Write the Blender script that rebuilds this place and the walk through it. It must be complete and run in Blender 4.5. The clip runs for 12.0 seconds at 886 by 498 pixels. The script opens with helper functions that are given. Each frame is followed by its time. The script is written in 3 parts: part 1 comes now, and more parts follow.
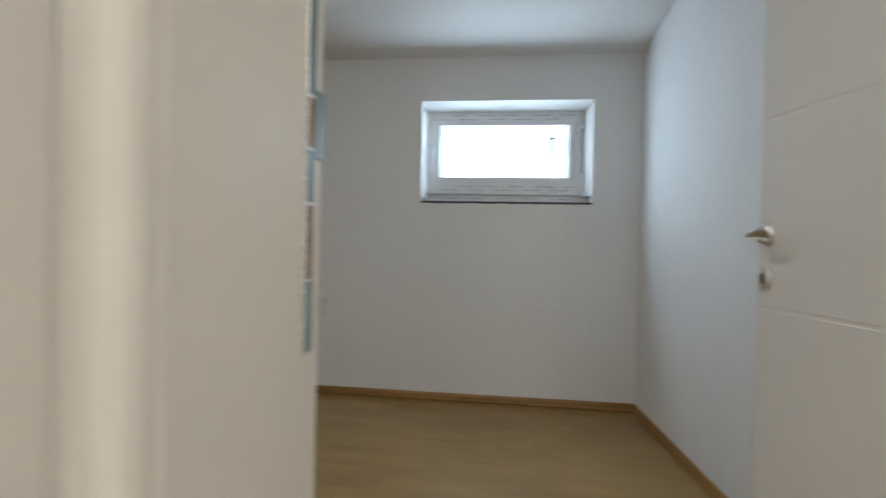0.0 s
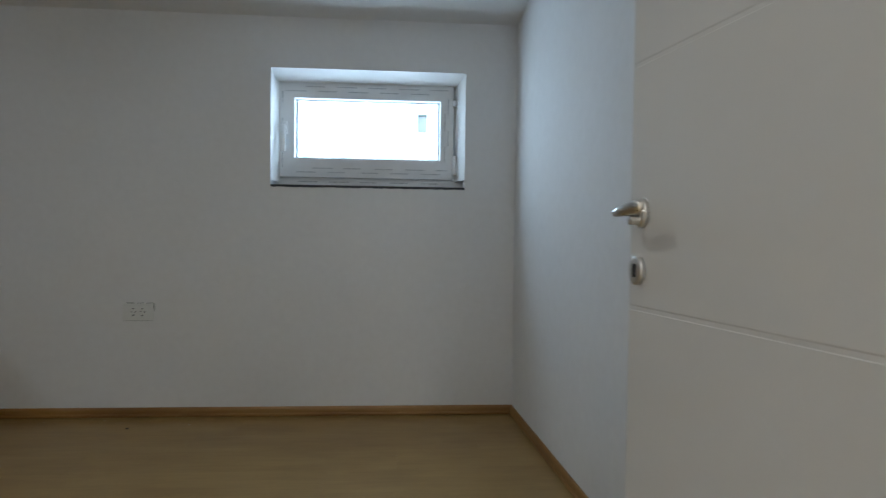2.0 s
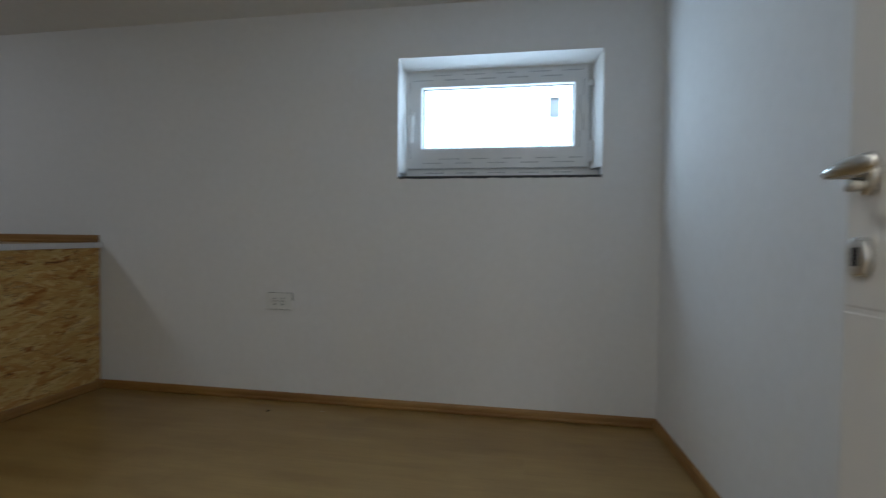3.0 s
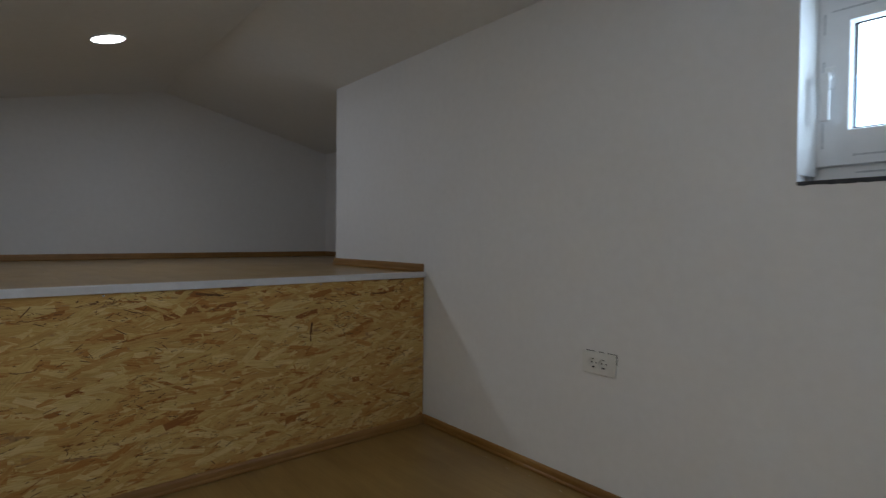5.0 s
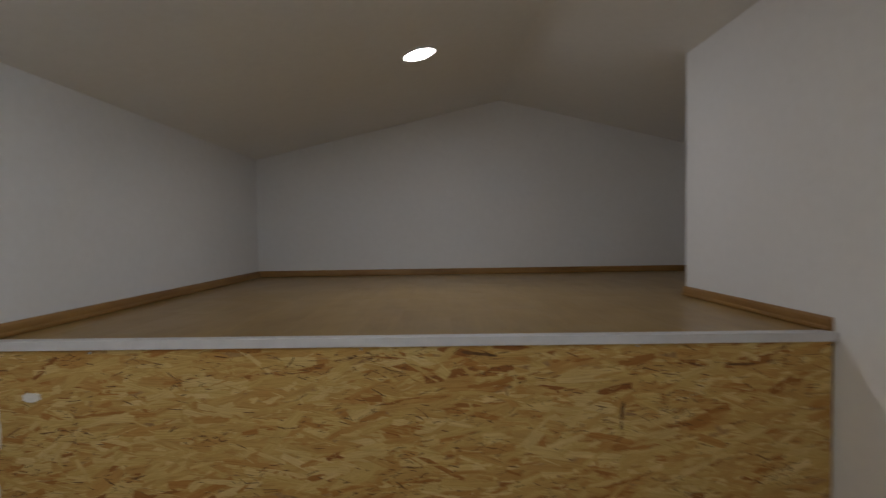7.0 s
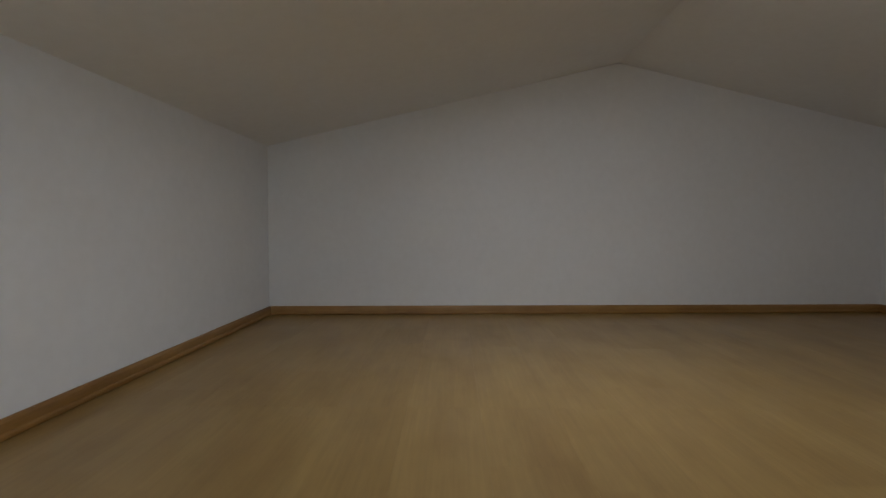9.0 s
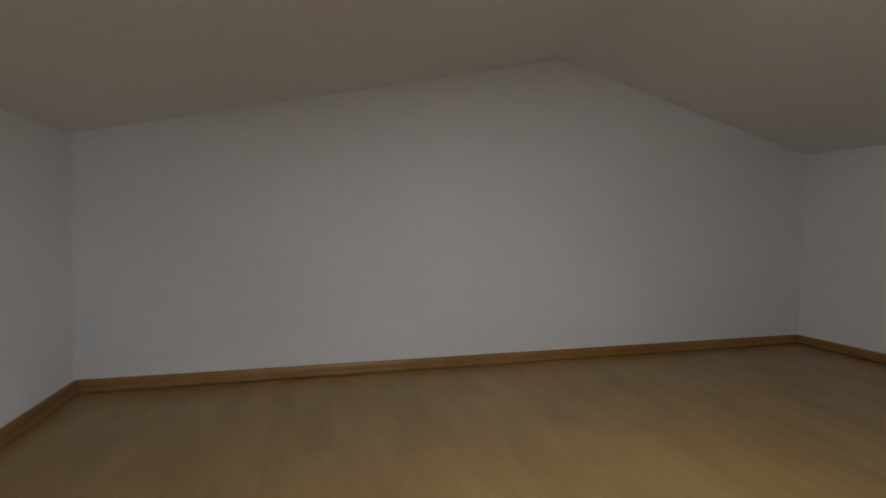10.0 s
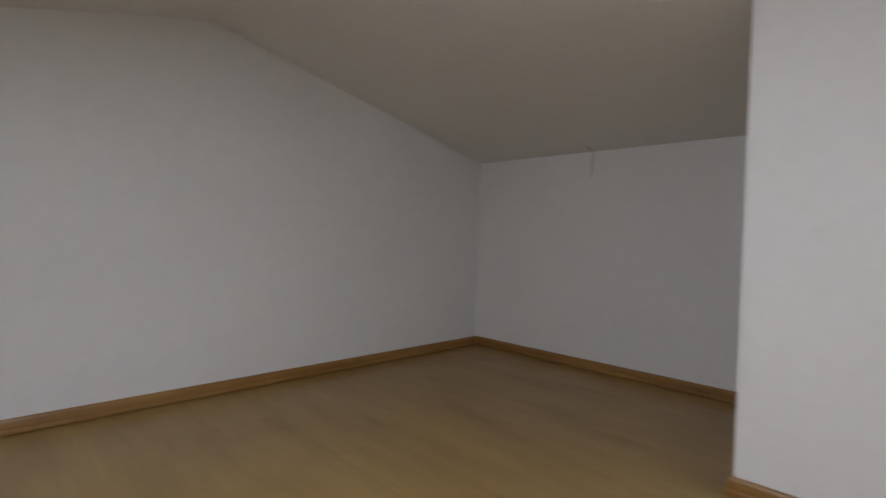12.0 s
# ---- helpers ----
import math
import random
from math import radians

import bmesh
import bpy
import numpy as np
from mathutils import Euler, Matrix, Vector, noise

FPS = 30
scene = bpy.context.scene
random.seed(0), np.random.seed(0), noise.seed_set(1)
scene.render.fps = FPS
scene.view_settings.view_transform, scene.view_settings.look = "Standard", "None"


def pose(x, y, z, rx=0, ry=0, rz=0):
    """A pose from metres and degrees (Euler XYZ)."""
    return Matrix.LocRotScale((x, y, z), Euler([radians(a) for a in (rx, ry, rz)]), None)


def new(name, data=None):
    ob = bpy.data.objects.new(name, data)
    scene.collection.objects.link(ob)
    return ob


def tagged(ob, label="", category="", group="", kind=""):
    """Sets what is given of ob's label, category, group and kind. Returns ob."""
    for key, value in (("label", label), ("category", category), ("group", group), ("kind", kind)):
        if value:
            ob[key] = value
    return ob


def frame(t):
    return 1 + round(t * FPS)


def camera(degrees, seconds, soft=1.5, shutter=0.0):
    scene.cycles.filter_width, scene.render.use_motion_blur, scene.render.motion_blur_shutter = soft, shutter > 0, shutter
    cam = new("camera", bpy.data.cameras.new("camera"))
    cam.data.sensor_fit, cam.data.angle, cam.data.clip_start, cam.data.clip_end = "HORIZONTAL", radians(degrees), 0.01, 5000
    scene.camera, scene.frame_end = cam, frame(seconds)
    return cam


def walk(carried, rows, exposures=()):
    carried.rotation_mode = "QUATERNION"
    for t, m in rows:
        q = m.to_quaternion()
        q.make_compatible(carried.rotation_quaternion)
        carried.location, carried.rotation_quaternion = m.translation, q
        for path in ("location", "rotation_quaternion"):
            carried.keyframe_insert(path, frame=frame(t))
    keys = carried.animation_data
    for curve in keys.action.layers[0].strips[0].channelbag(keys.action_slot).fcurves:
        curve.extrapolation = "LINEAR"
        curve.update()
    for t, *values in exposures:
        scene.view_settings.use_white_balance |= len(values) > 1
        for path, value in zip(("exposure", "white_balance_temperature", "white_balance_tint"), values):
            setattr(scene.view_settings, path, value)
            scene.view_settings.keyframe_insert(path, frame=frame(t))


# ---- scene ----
# Lower room: window wall along y = 0, right corner of it at x = 0, floor at z = 0.
# Raised sleeping platform west of x = -3.02, under a gable roof whose ridge runs along x.
cam = camera(80.5, 12.0, soft=1.3, shutter=0.5)
PATH = [
    (0.0, pose(-0.722, -3.103, 0.947, 89.27, -1.27, 7.42)),
    (0.5, pose(-0.686, -3.026, 0.945, 89.24, -0.96, -5.00)),
    (1.0, pose(-0.633, -2.979, 0.930, 89.18, -0.89, -10.09)),
    (1.5, pose(-0.570, -2.833, 0.940, 88.94, -0.64, -8.98)),
    (2.0, pose(-0.556, -2.738, 0.936, 88.66, -0.74, -3.73)),
    (2.5, pose(-0.561, -2.666, 0.921, 88.52, -0.84, 1.42)),
    (3.0, pose(-0.543, -2.583, 0.906, 88.32, -0.62, 10.67)),
    (3.5, pose(-0.586, -2.473, 0.864, 89.24, -0.81, 23.14)),
    (5.5, pose(-0.806, -1.528, 1.075, 88.35, 0.10, 58.29)),
    (6.0, pose(-0.900, -1.323, 1.112, 88.14, 0.67, 67.77)),
    (6.5, pose(-1.169, -1.242, 1.152, 87.99, 0.72, 77.18)),
    (7.0, pose(-1.385, -1.249, 1.158, 88.29, 0.61, 89.65)),
    (7.2, pose(-1.458, -1.240, 1.153, 88.53, 0.78, 92.34)),
    (9.0, pose(-2.658, -1.674, 1.311, 87.59, -0.18, 91.00)),
    (9.5, pose(-3.028, -1.761, 1.365, 87.32, -0.61, 86.09)),
    (10.0, pose(-3.377, -1.876, 1.443, 87.57, -1.02, 75.38)),
    (10.5, pose(-3.578, -1.842, 1.460, 87.28, -1.69, 63.91)),
    (11.0, pose(-3.686, -1.730, 1.451, 87.76, -1.65, 60.15)),
    (11.5, pose(-3.686, -1.589, 1.428, 88.27, -1.66, 54.61)),
    (12.0, pose(-3.575, -1.401, 1.450, 88.59, -1.56, 47.94)),
]
EXPOSURES = [(0.0, 0.42, 6420, 8.5), (0.5, 0.25, 6320, 8), (1.5, 0.05, 6150, 6), (2.5, -0.08, 6060, 7), (3.5, -0.20, 6160, 7.5), (5.5, 0.04, 6300, 11),
             (6.5, 0.26, 6760, 12), (7.2, 0.40, 6880, 13), (9.5, 0.82, 6690, 10.5), (10.5, 0.98, 6750, 14), (12.0, 1.29, 6470, 13)]
walk(cam, PATH, EXPOSURES)

# ---- world and lights ----
SUN_ELEVATION, SUN_ROTATION = radians(38), radians(150)
world = bpy.data.worlds.new("sky")
scene.world = world
world.use_nodes = True
wn = world.node_tree
sky = wn.nodes.new("ShaderNodeTexSky")
sky.sky_type, sky.sun_disc = "NISHITA", False
sky.sun_elevation, sky.sun_rotation = SUN_ELEVATION, SUN_ROTATION
wn.links.new(sky.outputs[0], wn.nodes["Background"].inputs[0])
wn.nodes["Background"].inputs[1].default_value = 0.12


def lamp(name, kind, m, energy, color, **more):
    data = bpy.data.lights.new(name, kind)
    data.energy, data.color = energy, color
    for key, value in more.items():
        setattr(data, key, value)
    ob = new(name, data)
    ob.matrix_world = m
    return ob


sun = lamp("sun", "SUN", pose(-2, -8, 9, 52, 0, 210), 1.2, (1.0, 0.95, 0.88), angle=radians(10))
# the sky's light, standing just outside the small pane
lamp("window_daylight", "AREA", pose(-0.7815, 0.1445, 1.507, -90, 0, 0), 5.5, (0.62, 0.81, 1.0),
     shape="RECTANGLE", size=0.750, size_y=0.305)

# ---- plan ----
DECK, XO = 0.83, -3.022
XE = -4.033
RIDGE_Y, RIDGE_Z = -0.76, 2.215
FALL_N, FALL_S = 0.2215, 0.247
Z0 = 2.047


def east_x(y):
    return -0.07 * y


def west_x(y):
    return -5.637 - 0.06 * y


def south_y(x):
    return -2.667 - 0.010 * (x + 5.637)


def knee_y(x):
    return 0.781 + 0.019 * (x + 5.637)


def roof_z(y):
    return RIDGE_Z - FALL_N * (y - RIDGE_Y) if y > RIDGE_Y else RIDGE_Z - FALL_S * (RIDGE_Y - y)


# ---- materials ----
def nodes_of(name, rough=0.5, metal=0.0, spec=0.5):
    mat = bpy.data.materials.new(name)
    mat.use_nodes = True
    nt = mat.node_tree
    b = nt.nodes["Principled BSDF"]
    b.inputs["Roughness"].default_value = rough
    b.inputs["Metallic"].default_value = metal
    b.inputs["Specular IOR Level"].default_value = spec
    return mat, nt, b


def coords(nt, which="Object", scale=(1, 1, 1), shift=None):
    tc = nt.nodes.new("ShaderNodeTexCoord")
    mp = nt.nodes.new("ShaderNodeMapping")
    mp.inputs["Scale"].default_value = scale
    nt.links.new(tc.outputs[which], mp.inputs["Vector"])
    if shift is not None:
        nt.links.new(shift, mp.inputs["Location"])
    return mp.outputs[0]


def noise_of(nt, vec, scale, detail=4.0, rough=0.55):
    n = nt.nodes.new("ShaderNodeTexNoise")
    n.inputs["Scale"].default_value = scale
    n.inputs["Detail"].default_value = detail
    n.inputs["Roughness"].default_value = rough
    nt.links.new(vec, n.inputs["Vector"])
    return n.outputs["Fac"]


def ramp(nt, fac, stops):
    r = nt.nodes.new("ShaderNodeValToRGB")
    while len(r.color_ramp.elements) < len(stops):
        r.color_ramp.elements.new(0.5)
    for e, (p, c) in zip(r.color_ramp.elements, stops):
        e.position, e.color = p, (*c, 1)
    nt.links.new(fac, r.inputs[0])
    return r.outputs[0]


def mixed(nt, a, b, fac, how="MULTIPLY"):
    m = nt.nodes.new("ShaderNodeMix")
    m.data_type, m.blend_type = "RGBA", how
    if isinstance(fac, float):
        m.inputs[0].default_value = fac
    else:
        nt.links.new(fac, m.inputs[0])
    nt.links.new(a, m.inputs[6])
    nt.links.new(b, m.inputs[7])
    return m.outputs[2]


def bumped(nt, b, height, strength, distance):
    bp = nt.nodes.new("ShaderNodeBump")
    bp.inputs["Strength"].default_value = strength
    bp.inputs["Distance"].default_value = distance
    nt.links.new(height, bp.inputs["Height"])
    nt.links.new(bp.outputs[0], b.inputs["Normal"])


def plain(name, color, rough=0.5, metal=0.0, vary=0.06, scale=40.0, bump=0.0, spec=0.5):
    """A painted or moulded surface with slight mottling."""
    mat, nt, b = nodes_of(name, rough, metal, spec)
    v = coords(nt)
    lo = tuple(c * (1 - vary) for c in color)
    hi = tuple(min(1.0, c * (1 + vary)) for c in color)
    nt.links.new(ramp(nt, noise_of(nt, v, scale), [(0.3, lo), (0.7, hi)]), b.inputs["Base Color"])
    if bump:
        bumped(nt, b, noise_of(nt, v, scale * 6, 2), bump, 0.001)
    return mat


def wall_paint(name, color, rough=0.75):
    """Rolled emulsion: broad uneven patches, faint dirt, fine roller stipple."""
    mat, nt, b = nodes_of(name, rough, 0.0, 0.25)
    v = coords(nt)
    big = ramp(nt, noise_of(nt, v, 1.3, 5), [(0.25, tuple(c * 0.955 for c in color)), (0.75, color)])
    fine = ramp(nt, noise_of(nt, v, 26, 4), [(0.25, (0.965, 0.963, 0.96)), (0.7, (1, 1, 1))])
    nt.links.new(mixed(nt, big, fine, 1.0), b.inputs["Base Color"])
    h = nt.nodes.new("ShaderNodeMath")
    h.operation = "ADD"
    nt.links.new(noise_of(nt, v, 260, 3), h.inputs[0])
    nt.links.new(noise_of(nt, v, 9, 3), h.inputs[1])
    bumped(nt, b, h.outputs[0], 0.16, 0.003)
    return mat


def laminate(name, dark, mid, light, rough):
    """Printed oak: long soft figure along x, fine pores, plank to plank tone."""
    mat, nt, b = nodes_of(name, rough, 0.0, 0.55)
    info = nt.nodes.new("ShaderNodeObjectInfo")
    sh = nt.nodes.new("ShaderNodeCombineXYZ")
    mul = nt.nodes.new("ShaderNodeMath")
    mul.operation = "MULTIPLY"
    mul.inputs[1].default_value = 37.0
    nt.links.new(info.outputs["Random"], mul.inputs[0])
    for k in range(3):
        nt.links.new(mul.outputs[0], sh.inputs[k])
    broad = noise_of(nt, coords(nt, "Object", (0.9, 7.0, 7.0), sh.outputs[0]), 1.5, 5, 0.6)
    grain = noise_of(nt, coords(nt, "Object", (3.5, 110.0, 110.0), sh.outputs[0]), 1.0, 4, 0.6)
    col = ramp(nt, broad, [(0.28, dark), (0.5, mid), (0.75, light)])
    g = ramp(nt, grain, [(0.3, (0.80, 0.78, 0.74)), (0.65, (1, 1, 1))])
    col = mixed(nt, col, g, 0.6)
    place = nt.nodes.new("ShaderNodeNewGeometry").outputs["Position"]
    stretch = nt.nodes.new("ShaderNodeMapping")
    stretch.inputs["Scale"].default_value = (1.3, 3.6, 3.0)
    nt.links.new(place, stretch.inputs["Vector"])
    mott = ramp(nt, noise_of(nt, stretch.outputs[0], 1.6, 6, 0.65), [(0.30, (0.80, 0.75, 0.66)), (0.50, (0.95, 0.94, 0.90)), (0.70, (1.06, 1.07, 1.05))])
    col = mixed(nt, col, mott, 1.0)
    tone = ramp(nt, info.outputs["Random"], [(0.0, (0.98, 0.978, 0.97)), (1.0, (1.0, 1.0, 1.0))])
    col = mixed(nt, col, tone, 1.0)
    nt.links.new(col, b.inputs["Base Color"])
    wear = nt.nodes.new("ShaderNodeMapRange")
    wear.inputs["To Min"].default_value, wear.inputs["To Max"].default_value = rough - 0.06, rough + 0.14
    nt.links.new(noise_of(nt, coords(nt, "Object", (2, 2, 2), sh.outputs[0]), 1.7, 5), wear.inputs["Value"])
    nt.links.new(wear.outputs[0], b.inputs["Roughness"])
    bumped(nt, b, grain, 0.08, 0.0006)
    return mat


def strand_board():
    mat, nt, b = nodes_of("pressed_strands", 0.62, 0.0, 0.3)
    geo = nt.nodes.new("ShaderNodeNewGeometry")
    tone = ramp(nt, geo.outputs["Random Per Island"], [
        (0.0, (0.33, 0.134, 0.034)), (0.05, (0.50, 0.243, 0.064)), (0.15, (0.575, 0.330, 0.100)),
        (0.42, (0.615, 0.398, 0.135)), (0.72, (0.68, 0.490, 0.187)), (1.0, (0.77, 0.60, 0.29))])
    uv = coords(nt, "UV", (9.0, 260.0, 1.0))
    fibre = ramp(nt, noise_of(nt, uv, 1.0, 4, 0.65), [(0.36, (0.74, 0.66, 0.55)), (0.56, (1, 1, 1))])
    blot = ramp(nt, noise_of(nt, coords(nt, "Object", (3, 3, 9)), 2.2, 4), [(0.3, (0.86, 0.80, 0.72)), (0.65, (1, 1, 1))])
    nt.links.new(mixed(nt, mixed(nt, tone, fibre, 0.9), blot, 0.9), b.inputs["Base Color"])
    bumped(nt, b, noise_of(nt, uv, 1.0, 3), 0.25, 0.0008)
    return mat


def brushed(name, color, rough):
    mat, nt, b = nodes_of(name, rough, 1.0)
    b.inputs["Base Color"].default_value = (*color, 1)
    r = nt.nodes.new("ShaderNodeMapRange")
    r.inputs["To Min"].default_value, r.inputs["To Max"].default_value = rough - 0.07, rough + 0.1
    nt.links.new(noise_of(nt, coords(nt, "Object", (20, 20, 240)), 2.0, 3), r.inputs["Value"])
    nt.links.new(r.outputs[0], b.inputs["Roughness"])
    return mat


def glowing(name, color, strength):
    mat, nt, b = nodes_of(name, 0.4)
    b.inputs["Base Color"].default_value = (0.9, 0.9, 0.9, 1)
    b.inputs["Emission Color"].default_value = (*color, 1)
    b.inputs["Emission Strength"].default_value = strength
    return mat


def glass_of(name):
    mat, nt, b = nodes_of(name, 0.02)
    b.inputs["Base Color"].default_value = (0.97, 0.985, 0.99, 1)
    b.inputs["Transmission Weight"].default_value = 1.0
    b.inputs["IOR"].default_value = 1.45
    return mat


def see_through(name, color, amount):
    mat, nt, b = nodes_of(name, 0.5)
    b.inputs["Base Color"].default_value = (*color, 1)
    b.inputs["Alpha"].default_value = amount
    return mat


M_WALL = wall_paint("white_wall_paint", (0.862, 0.858, 0.857))
M_CEIL = wall_paint("white_ceiling_paint", (0.87, 0.865, 0.85), 0.85)
M_REVEAL = wall_paint("reveal_plaster", (0.90, 0.895, 0.885), 0.8)
M_PLANK = laminate("oak_laminate", (0.316, 0.195, 0.067), (0.353, 0.226, 0.080), (0.392, 0.259, 0.096), 0.29)
M_SKIRT = laminate("oak_skirting", (0.25, 0.120, 0.031), (0.34, 0.177, 0.049), (0.41, 0.230, 0.072), 0.36)
M_SLAB = plain("screed", (0.35, 0.34, 0.32), 0.9, vary=0.1, scale=12)
M_DOOR = plain("white_door_foil", (0.71, 0.70, 0.685), 0.50, vary=0.02, scale=3, bump=0.02, spec=0.8)
M_FRAME = plain("door_frame_foil", (0.74, 0.72, 0.68), 0.42, vary=0.03, scale=4, bump=0.03)
M_NICKEL = brushed("satin_nickel", (0.74, 0.73, 0.71), 0.28)
M_DARK = plain("dark_cavity", (0.03, 0.03, 0.035), 0.7, vary=0.2)
M_PVC = plain("white_pvc", (0.84, 0.85, 0.86), 0.35, vary=0.03, scale=9)
M_FILM = plain("protective_film", (0.80, 0.815, 0.83), 0.28, vary=0.05, scale=7, bump=0.05)
M_PRINT = plain("film_print", (0.42, 0.44, 0.47), 0.6, vary=0.2, scale=60)
M_GASKET = plain("black_gasket", (0.05, 0.055, 0.065), 0.7, vary=0.3, scale=50)
M_GLASS = glass_of("window_glass")
M_STICKER = see_through("sticker_paper", (0.76, 0.81, 0.85), 0.70)
M_STICKHEAD = see_through("sticker_heading", (0.42, 0.46, 0.50), 0.85)
M_PLASTIC = plain("white_plastic", (0.80, 0.80, 0.775), 0.3, vary=0.02, scale=10)
M_TRIM = plain("white_coated_edge", (0.66, 0.66, 0.68), 0.4, vary=0.05, scale=18, bump=0.05)
M_OSB = strand_board()
M_OSBDARK = plain("sliver_and_shadow", (0.15, 0.070, 0.022), 0.8, vary=0.5, scale=70)
M_OSBCORE = plain("strand_board_core", (0.40, 0.235, 0.09), 0.8, vary=0.4, scale=45, bump=0.6)
M_FILLER = plain("white_filler", (0.86, 0.855, 0.84), 0.85, vary=0.08, scale=60, bump=0.5)
M_SMUDGE = see_through("grey_scuff", (0.26, 0.245, 0.225), 0.09)
M_STEEL = brushed("bright_steel", (0.72, 0.72, 0.72), 0.25)
M_BLUE = plain("blue_film", (0.17, 0.245, 0.285), 0.3, vary=0.2, scale=30)
M_RAWWOOD = plain("raw_wood", (0.28, 0.225, 0.17), 0.8, vary=0.25, scale=40)
M_LED = glowing("led_diffuser", (0.90, 0.95, 1.0), 14.0)
M_CRUMB = plain("plaster_crumb", (0.7, 0.68, 0.64), 0.9, vary=0.1)
M_BARK = plain("dark_chip", (0.05, 0.035, 0.025), 0.9, vary=0.2)


# ---- mesh helpers ----
def thing(name, label="", category="", kind="", group="", at=(0, 0, 0)):
    ob = new(name)
    ob.location = at
    ob.empty_display_size = 0.05
    return tagged(ob, label, category, group, kind)


def solid(name, bm, material, parent=None, label="", category="", kind="", smooth=False, group=""):
    me = bpy.data.meshes.new(name)
    bmesh.ops.recalc_face_normals(bm, faces=bm.faces)
    if smooth:
        for f in bm.faces:
            f.smooth = True
    bm.to_mesh(me)
    bm.free()
    me.materials.append(material)
    ob = new(name, me)
    if parent is not None:
        ob.parent = parent
        ob.location = -Vector(parent.location) if parent.parent is None else (0, 0, 0)
    return tagged(ob, label, category, group, kind)


def part(name, bm, material, parent, label="", smooth=False):
    """One mesh under a thing or under a part; coordinates are the world's, the parents stand at the origin."""
    return solid(name, bm, material, parent, label, smooth=smooth)


def box_into(bm, x0, x1, y0, y1, z0, z1, bevel=0.0):
    r = bmesh.ops.create_cube(bm, size=1.0)
    for v in r["verts"]:
        v.co = Vector(((x0 + x1) / 2 + v.co.x * (x1 - x0), (y0 + y1) / 2 + v.co.y * (y1 - y0), (z0 + z1) / 2 + v.co.z * (z1 - z0)))
    if bevel:
        edges = list({e for v in r["verts"] for e in v.link_edges})
        bmesh.ops.bevel(bm, geom=edges, offset=bevel, segments=2, affect="EDGES", profile=0.5)
    return bm


def box(*a, **k):
    return box_into(bmesh.new(), *a, **k)


def prism(points, vec):
    """A closed ring of 3D points pushed along vec."""
    bm = bmesh.new()
    vec = Vector(vec)
    a = [bm.verts.new(p) for p in points]
    b = [bm.verts.new(Vector(p) + vec) for p in points]
    bm.faces.new(a)
    bm.faces.new(list(reversed(b)))
    n = len(points)
    for i in range(n):
        bm.faces.new((a[i], a[(i + 1) % n], b[(i + 1) % n], b[i]))
    return bm


def plan_prism(pts, z0, z1):
    return prism([(x, y, z0) for x, y in pts], (0, 0, z1 - z0))


def moved(bm, m):
    bmesh.ops.transform(bm, matrix=m, verts=bm.verts)
    return bm


def tube(radius, depth, seg=24, bevel=0.0):
    """A cylinder along z from 0 to depth."""
    bm = bmesh.new()
    r = bmesh.ops.create_cone(bm, cap_ends=True, segments=seg, radius1=radius, radius2=radius, depth=depth)
    bmesh.ops.translate(bm, verts=bm.verts, vec=(0, 0, depth / 2))
    if bevel:
        es = [e for e in bm.edges if abs(e.verts[0].co.z - e.verts[1].co.z) < 1e-6]
        bmesh.ops.bevel(bm, geom=es, offset=bevel, segments=3, affect="EDGES", profile=0.5)
    return bm


# ---- structure ----
# walls, each running 0.08 m up into the roof
wb = bmesh.new()
WX0, WX1, WZ0, WZ1, WT = -1.266, -0.268, 1.190, 1.788, 0.26
for x0, x1, z0, z1 in ((XE, WX0, -0.15, Z0 + 0.05), (WX1, 0.14, -0.15, Z0 + 0.05), (WX0, WX1, -0.15, WZ0), (WX0, WX1, WZ1, Z0 + 0.05)):
    box_into(wb, x0, x1, 0.0, WT, z0, z1)
bmesh.ops.remove_doubles(wb, verts=wb.verts, dist=0.0001)
solid("wall_north", wb, M_WALL, label="white painted wall with a small high window", kind="structure")
solid("wall_niche", plan_prism([(XE, WT), (XE + 0.2, WT), (XE + 0.2, 1.0), (XE, 1.0)], 0.5, 2.02), M_WALL,
      label="white painted return wall beside the platform", kind="structure")
ye = -2.94
solid("wall_east", plan_prism([(0, 0), (east_x(ye), ye), (east_x(ye) + 0.14, ye), (0.14, 0)], -0.15, RIDGE_Z + 0.06), M_WALL,
      label="white painted side wall behind the door", kind="structure")
# south wall: low part by the platform, full height with the doorway by the lower room
DX0, DX1, DTOP = -0.935, 0.105, 2.105
SW = 0.24
sb = plan_prism([(-6.0, south_y(-6.0)), (DX0, south_y(DX0)), (DX0, south_y(DX0) - SW), (-6.0, south_y(-6.0) - SW)], -0.15, roof_z(-2.9) + 0.06)
solid("wall_south", sb, M_WALL, label="white painted low wall along the eaves and the doorway", kind="structure")
solid("wall_south_upper", plan_prism([(-2.72, south_y(-2.7)), (DX0, south_y(DX0)), (DX0, south_y(DX0) - SW), (-2.72, south_y(-2.7) - SW)], roof_z(-2.9) + 0.06, RIDGE_Z + 0.06),
      M_WALL, label="white painted wall above the eaves line", kind="structure")
solid("wall_south_lintel", plan_prism([(DX0, south_y(DX0)), (DX1, south_y(DX1)), (DX1, south_y(DX1) - SW), (DX0, south_y(DX0) - SW)], DTOP, RIDGE_Z + 0.06),
      M_WALL, label="white painted strip of wall over the door", kind="structure")
